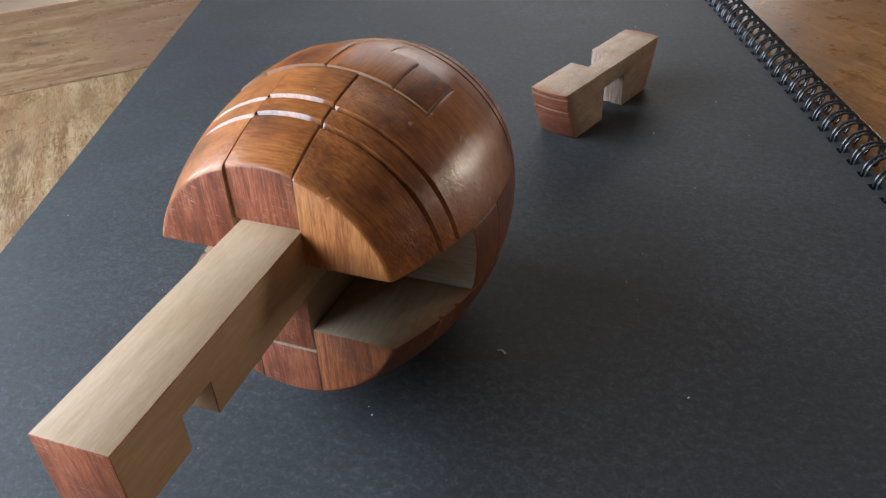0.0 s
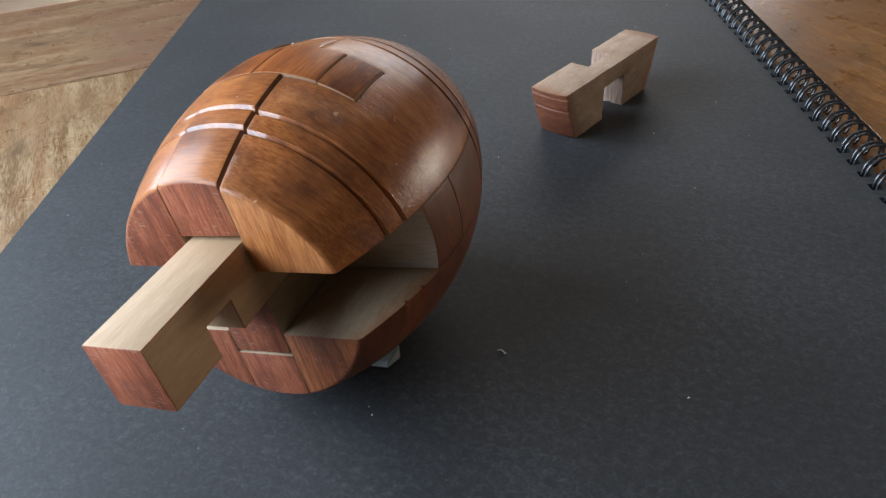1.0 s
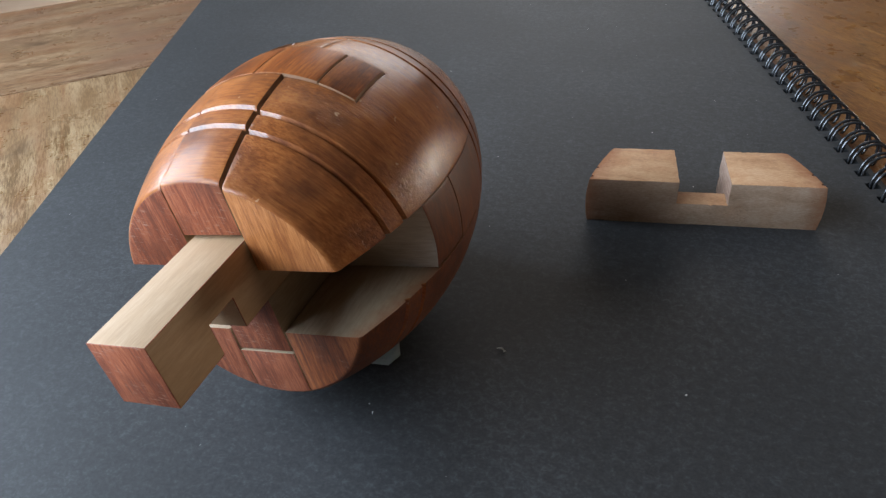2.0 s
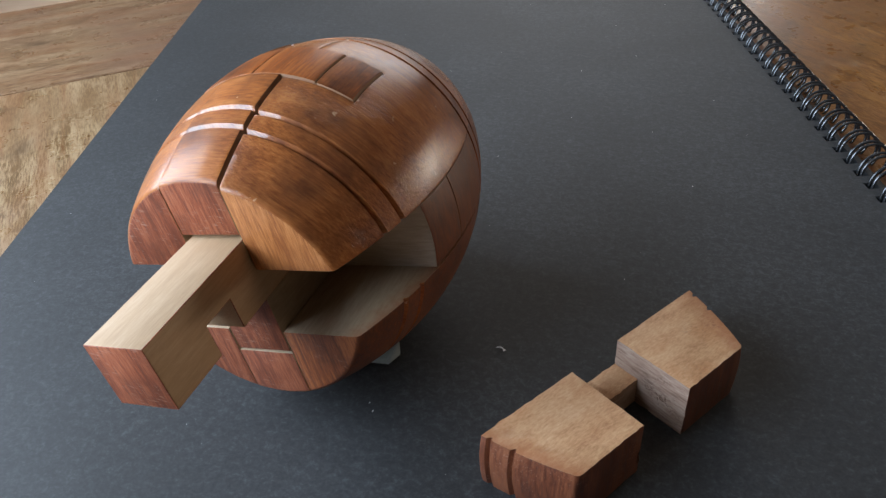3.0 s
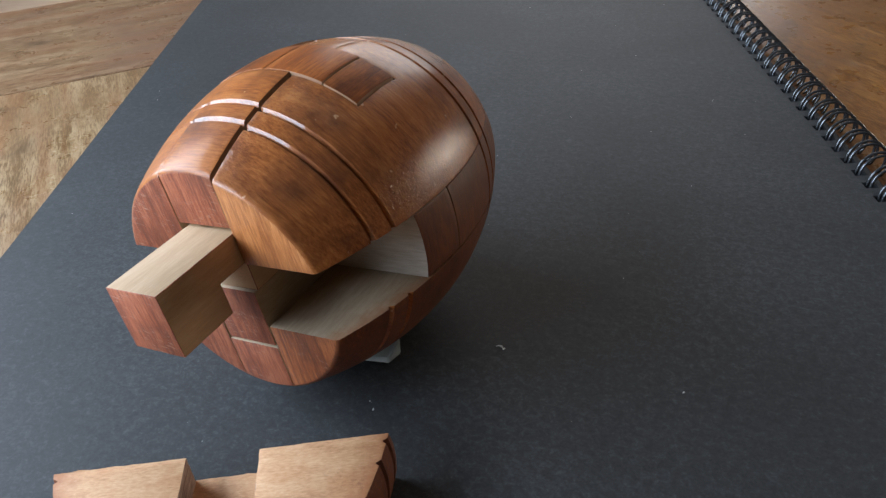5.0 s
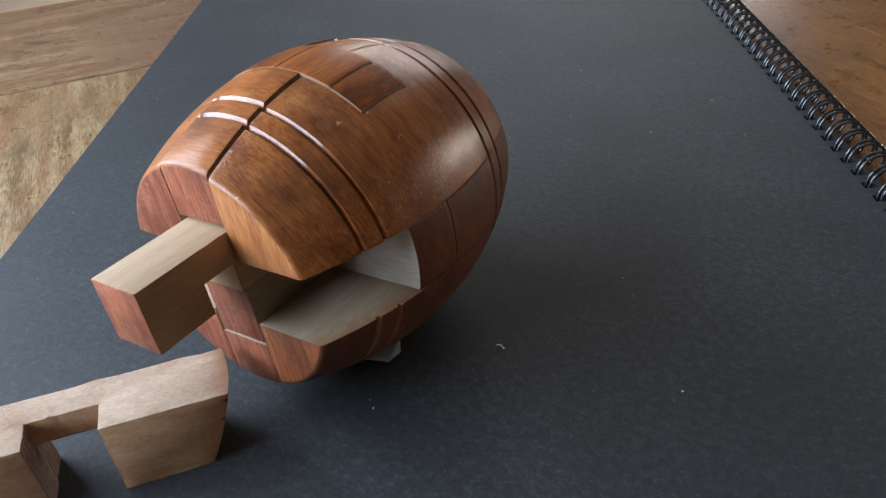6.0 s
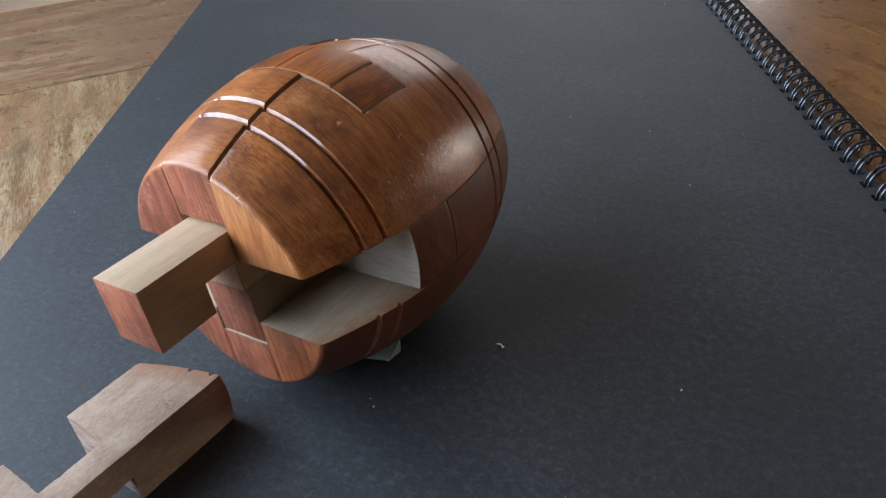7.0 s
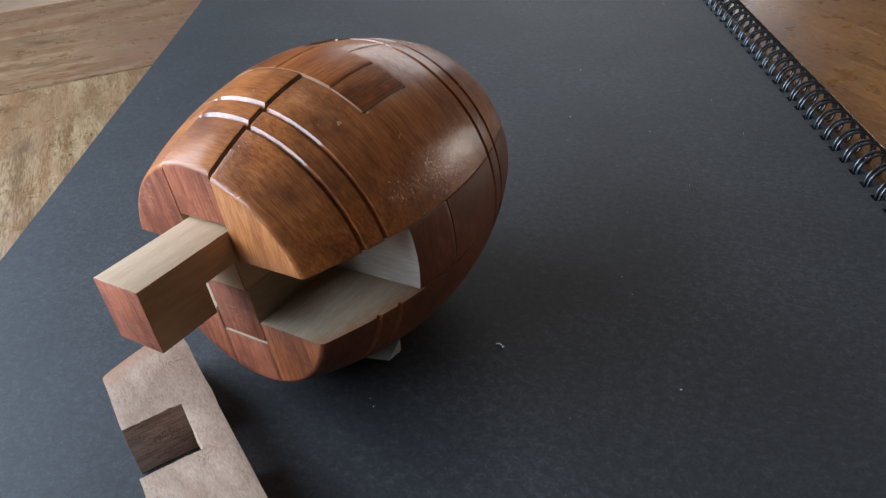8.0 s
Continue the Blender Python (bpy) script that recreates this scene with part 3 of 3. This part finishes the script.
def barrel():
    root = tagged(thing("barrel_puzzle"), "varnished brown wooden barrel puzzle with open side slot", "puzzle")
    orange = (SHELL_ORANGE, END_ORANGE, RAW_GREY)
    deep = (SHELL_ORANGE, END_DEEP_SHADED, RAW_GREY)
    dark = (SHELL_DARK_SHADED, END_RED, RAW_GREY)
    brown = (SHELL_MID, END_MID_SHADED, RAW_GREY)
    c_right = [(1.06, -BIG), (BIG, -BIG), (BIG, BIG), (1.06, BIG), (1.06, 1 + G), (3.05 + G, 1 + G), (3.05 + G, -0.94 - G), (1.06, -0.94 - G)]
    c_left = [(-x if x < BIG else -BIG, z) for x, z in c_right]
    c_left = [(-1.0 if abs(x) == 1.06 else x, z) for x, z in c_left]
    piece("stave", root, [('INTERSECT', prism_xz(c_right, 0.984, BIG))], orange, "orange-brown stave with ring grooves")
    side = piece("side_stave", root, [('INTERSECT', prism_xz(c_left, 0.984, BIG))], (SHELL_SIDE, END_RED, RAW_GREY), "reddish-brown stave")
    top = piece("top_stave", root, [('INTERSECT', box_u(-0.997, 0.98, 2.0, BIG, 1 + G, BIG))], (SHELL_TOP, END_RED, RAW_GREY), soften=0.012)
    piece("top_stave", root, [('INTERSECT', box_u(-1 + G, 1.06 - 2 * G, 2.0, BIG, -BIG, -0.94 - G))], orange)
    piece("upright_bar", root, [('INTERSECT', box_u(G, 2.037 - G, 1.0, BIG, -0.94, 1))], brown, "brown end of an upright bar", lift=0.09)
    piece("upright_bar", root, [('INTERSECT', box_u(-2.037, -G, 1.0, BIG, -0.94, 1))], brown, lift=0.09)
    piece("inlaid_block", root, [('INTERSECT', box_u(2.037 + G, 3.05 - G, 1.0, BIG, -0.94, 1))], brown, "small darker brown block in the top", lift=0.06)
    piece("inlaid_block", root, [('INTERSECT', box_u(-3.05 + G, -2.037 - G, 1.0, BIG, -0.94, 1))], brown, lift=0.06)
    piece("cross_bar", root, [('INTERSECT', box_u(1.02, BIG, -1.2 + G, 0.984 - G, 0.25 + G, ZC))], (SHELL_DARK_SHADED, END_RED, RAW_WHITE), "dark brown cross bar closing the rear of the slot")
    piece("cross_bar", root, [('INTERSECT', box_u(-BIG, -1.02, -1.2 + G, 0.984 - G, 0.25 + G, ZC))], (SHELL_DARK_SHADED, END_RED, RAW_WHITE))
    piece("rear_cross_bar", root, [('INTERSECT', box_u(-BIG, BIG, -1.2 + G, 0.984 - G, -BIG, 0.25 - G))], dark)
    piece("stave", root, [('INTERSECT', box_u(1.0, BIG, -BIG, -1.2, -BIG, BIG))], (SHELL_DARK_SHADED, END_MID_SHADED, RAW_GREY), "lower stave with a bare sanded slot face", lift=-0.04)
    piece("stave", root, [('INTERSECT', box_u(-BIG, -1 - G, -BIG, -1.2, -BIG, BIG))], deep, lift=-0.04)
    piece("bottom_stave", root, [('INTERSECT', box_u(-1 + G, 0.95, -BIG, -2.0 - G, -BIG, BIG))], deep, "reddish-brown bottom stave", lift=-0.05)
    piece("inner_bar", root, [('INTERSECT', box_u(-0.95, 0.93, -2.0 + G, -0.02, 0.3, BIG))], deep, "reddish end of the inner bar")
    return root, top, side


def key_bar():
    """The long notched bar that slides in and out along the barrel's axis."""
    W, T, B = 0.924, 1.936, 0.0
    L = ZF
    bm = bmesh.new()
    pts = [(B, -L), (B, 2.15), (0.98, 2.15), (0.98, 3.2), (B, 3.2), (B, L), (T, L), (T, -L)]
    a = [bm.verts.new((-W * U, y * U, z * U)) for y, z in pts]
    b = [bm.verts.new((W * U, y * U, z * U)) for y, z in pts]
    n = len(pts)
    bm.faces.new(a)
    bm.faces.new(list(reversed(b)))
    for i in range(n):
        bm.faces.new((a[i], b[i], b[(i + 1) % n], a[(i + 1) % n]))
    bmesh.ops.recalc_face_normals(bm, faces=bm.faces[:])
    for f in bm.faces:
        f.material_index = 1 if abs(f.normal.z) > 0.9 and abs(abs(f.calc_center_median().z) - L * U) < 1e-5 else 0
    bmesh.ops.bevel(bm, geom=bm.edges[:], offset=0.02 * U, segments=2, profile=0.5, affect='EDGES', material=1)
    whole = finish("key_bar", bm, (RAW_PALE, END_RED), 30)
    ob = thing("key_bar")
    cut = (L - 0.06) * U
    for name, lo, hi, label in (("stained_end", None, -cut, "reddish stained end"), ("shaft", -cut, cut, ""), ("stained_end", cut, None, "reddish stained end")):
        new(name, slab(whole, name, 2, lo, hi)).parent = ob
        tagged(ob.children[-1], label)
    bpy.data.meshes.remove(whole)
    return tagged(ob, "long pale notched wooden bar with a reddish end, half inserted", "puzzle piece")


ZB, WB = 2.412, 0.905


def loose_piece():
    """The front cross bar: two blocks joined by a thin bridge, ends turned with the barrel's curve."""
    u_shape = [(-BIG, ZB), (BIG, ZB), (BIG, BIG), (1.0, BIG), (1.0, ZB + WB), (-1.0, ZB + WB), (-1.0, BIG), (-BIG, BIG)]
    me = carve(TURNED, [('INTERSECT', prism_xz(u_shape, -1.0, 1.0)), ('DIFFERENCE', box_u(-1.0, 1.0, 0.0, 2.0, 0.0, BIG))])
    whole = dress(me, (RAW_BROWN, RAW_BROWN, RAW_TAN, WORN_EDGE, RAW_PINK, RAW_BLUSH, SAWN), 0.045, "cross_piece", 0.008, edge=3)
    for p in whole.polygons:
        if p.material_index == 2 and p.normal.y < 0.9:      # the +y face stays tan, the -y face is darker than the rest
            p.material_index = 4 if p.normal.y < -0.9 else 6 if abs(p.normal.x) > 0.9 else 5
    ob = thing("cross_piece")
    cut = 0.93 * U
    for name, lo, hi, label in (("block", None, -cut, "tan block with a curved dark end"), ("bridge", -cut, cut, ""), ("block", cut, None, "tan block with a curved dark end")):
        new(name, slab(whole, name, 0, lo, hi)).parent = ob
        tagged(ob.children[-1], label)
    bpy.data.meshes.remove(whole)
    return tagged(ob, "loose tan wooden puzzle piece, two blocks joined by a thin bridge", "puzzle piece")


puzzle, top_stave, side_stave = barrel()
key = key_bar()
loose = loose_piece()


# ------------------------------------------------------------------ small things on the paper
def plastic_tab():
    """A folded bit of clear plastic wedged under the barrel."""
    bm = bmesh.new()
    low = [(-0.0075, -0.0015), (0.0005, -0.0032), (0.0035, 0.0004), (0.003, 0.005), (-0.006, 0.004)]
    tops = [(-0.0070, -0.001, 0.0008), (0.0004, -0.0024, 0.0012), (0.0036, 0.0012, 0.0046), (0.0024, 0.005, 0.0052), (-0.006, 0.004, 0.002)]
    a = [bm.verts.new((x, y, 0.0)) for x, y in low]
    b = [bm.verts.new(p) for p in tops]
    bm.faces.new(list(reversed(a)))
    bm.faces.new(b)
    for i in range(5):
        bm.faces.new((a[i], a[(i + 1) % 5], b[(i + 1) % 5], b[i]))
    bmesh.ops.bevel(bm, geom=bm.edges[:], offset=0.0003, segments=2, affect='EDGES')
    ob = new("plastic_tab", finish("plastic_tab", bm, TAPE))
    ob.location = (-0.0225, 0.1418, 0.0002)
    return tagged(ob, "small clear frosted plastic tab wedged under the barrel", "plastic tab")


plastic_tab()


def lint(x, y, length, bend, turn, r):
    bm = bmesh.new()
    K, N = 5, 7
    rings = []
    for i in range(N):
        s = i / (N - 1) - 0.5
        c = Vector((s * length, bend * (1 - 4 * s * s), r + 0.0002 * (1 - 4 * s * s)))
        w = r * (1.0 - 0.6 * abs(2 * s))
        rings.append([bm.verts.new(c + Vector((0, w * math.cos(b), w * math.sin(b)))) for b in (2 * math.pi * k / K for k in range(K))])
    for p, q in zip(rings, rings[1:]):
        for k in range(K):
            bm.faces.new((p[k], q[k], q[(k + 1) % K], p[(k + 1) % K]))
    bm.faces.new(rings[0])
    bm.faces.new(rings[-1])
    bmesh.ops.recalc_face_normals(bm, faces=bm.faces[:])
    ob = new("lint", finish("lint", bm, LINT, 60))
    ob.matrix_world = pose(x, y, 0.0001, 0, 0, turn)
    return tagged(ob, "tiny pale lint fibre lying on black paper", "lint", "lint on the paper")


for x, y, ln_, bd, tn, r in ((0.0080, 0.1427, 0.0024, 0.0006, -40, 0.00024), (0.0527, 0.1241, 0.0007, 0.0, 20, 0.00014), (-0.0251, 0.1228, 0.0006, 0.0001, 70, 0.00012),
                          (-0.0262, 0.1256, 0.0004, 0.0, 10, 0.0001), (0.0091, 0.1421, 0.0008, 0.0001, 15, 0.0002)):
    lint(x, y, ln_, bd, tn, r)


def paper_dust():
    """Fine pale dust strewn over the sheet."""
    rng = random.Random(11)
    bm = bmesh.new()
    for _ in range(80):
        x, y = rng.uniform(BX0 + 0.01, BXH - 0.01), rng.uniform(0.09, BY1 - 0.02)
        s = rng.choice((0.00005, 0.00005, 0.00007, 0.00009, 0.00013))
        m = pose(x, y, s * 0.6, rng.uniform(0, 90), rng.uniform(0, 90), rng.uniform(0, 90))
        bmesh.ops.create_icosphere(bm, subdivisions=1, radius=s, matrix=m)
    return tagged(new("paper_dust", finish("paper_dust", bm, LINT)), "fine pale dust on the black paper", "dust", kind="stuff")


paper_dust()


# ------------------------------------------------------------------ what moves: stop-motion steps
def steps(poses, end=8.0):
    """Rows that hold each pose from its time until the next one; poses: (seconds, matrix or list of matrices passed through)."""
    rows = []
    for i, (t, ms) in enumerate(poses):
        ms = ms if isinstance(ms, list) else [ms]
        for k, m in enumerate(ms):
            rows.append((t - (len(ms) - 1 - k) / FPS, m))
        nxt = poses[i + 1] if i + 1 < len(poses) else None
        if nxt:
            back = len(nxt[1]) if isinstance(nxt[1], list) else 1
            rows.append((nxt[0] - back / FPS, ms[-1]))
    rows.append((end, rows[-1][1]))
    return rows


def between(a, b, f):
    q = a.to_quaternion().slerp(b.to_quaternion(), f)
    return Matrix.Translation(a.translation.lerp(b.translation, f)) @ q.to_matrix().to_4x4()


def motions():
    a0 = pose(-0.0273, 0.16072, 0.03861, 86.21, 0.44, -20.70)
    a1 = pose(-0.02888, 0.16145, 0.03836, 85.83, -1.89, -20.42)
    b = pose(-0.03607, 0.16114, 0.03854, 90.24, -10.96, -20.71)
    b2 = pose(-0.0363, 0.16067, 0.03867, 90.06, -11.38, -20.92)
    c = pose(-0.0356, 0.1613, 0.03897, 89.81, -11.15, -24.16)
    d = pose(-0.03292, 0.16027, 0.03911, 89.57, -7.47, -34.18)
    c1, c2 = between(c, d, 0.4), between(c, d, 0.75)
    barrel_poses = [(0.0, a0), (0.3, a1), (0.8, b), (2.8, b2), (4.3, c), (4.8, c1), (5.3, c2), (5.8, d)]
    walk(puzzle, steps(barrel_poses))
    # the staves round the key bar sit loose and shift when the barrel is turned
    walk(top_stave, steps([(0.0, pose(0, 0.02 * U, -0.09 * U)), (0.8, pose(-0.025 * U, 0.08 * U, -0.07 * U))]))
    walk(side_stave, steps([(0.0, pose(0, 0, 0)), (0.8, pose(-0.025 * U, 0.06 * U, -0.05 * U))]))

    # the key bar has some play in its slot
    ka, ka1 = pose(0.00167, -0.00023, 0.0578, 2.37, 2.02, -0.46), pose(0.00071, -0.00027, 0.03999, 0.99, 0.55, -0.51)
    kb, kc = pose(0.00042, 0, 0.03189, 0.76, 0.24, -0.30), pose(0.0006, 0.00028, 0.02115, 0.26, 0.66, -0.36)
    kb2 = pose(0.00034, 0.00009, 0.03228, 1.2, 0.69, -0.53)
    kd = pose(0.00028, 0, 0.02384, -0.15, 1.03, -0.57)
    walk(key, steps([(0.0, a0 @ ka), (0.3, a1 @ ka1), (0.8, b @ kb), (2.8, b2 @ kb2), (4.3, c @ kc), (4.8, c1 @ between(kc, kd, 0.4)),
                     (5.3, c2 @ between(kc, kd, 0.75)), (5.8, d @ kd)]))

    l0 = pose(0.05702, 0.2854, 0.03971, 180, 0, -130.79)
    l1 = pose(0.08853, 0.19603, 0.00783, 90, 0, -127.55)
    l1b = pose(0.0725, 0.178, 0.00783, 90, 0, -190)
    l1c = pose(0.046, 0.157, 0.00783, 90, 0, -255)
    l2 = pose(0.01763, 0.13829, 0.00783, 90, 0, 38.36)
    l3 = pose(-0.015, 0.12537, 0.00783, 90, 0, 10.43)
    l4 = pose(-0.03654, 0.12401, 0.00783, 90, 0, -5.17)
    l4b = pose(-0.056, 0.1175, 0.00783, 90, 0, 6)
    l4c = pose(-0.082, 0.109, 0.03971, 180, 0, 13)
    l5 = pose(-0.09112, 0.10676, 0.03971, 180, 0, 18.7)
    l6 = pose(-0.08451, 0.05782, 0.00783, -90, 0, -1.91)
    l7 = pose(-0.06544, 0.08123, 0.00783, -90, 0, 55.38)
    l8 = pose(-0.05187, 0.10422, 0.00783, -90, 0, 98.89)
    l9 = pose(-0.0415, 0.11991, 0.00783, -90, 0, 122.41)

    def lift(p, q):
        m = between(p, q, 0.5)
        m.translation.z = 0.045
        return m
    walk(loose, steps([(0.0, l0), (1.3, [lift(l0, l1), l1]), (1.8, l1b), (2.3, l1c), (2.8, l2), (3.3, l3), (3.8, l4), (4.8, l4b),
                       (5.3, [lift(l4b, l4c), l4c]), (5.8, l5), (6.3, [lift(l5, l6), l6]), (6.8, l7), (7.3, l8), (7.8, l9)]))


motions()
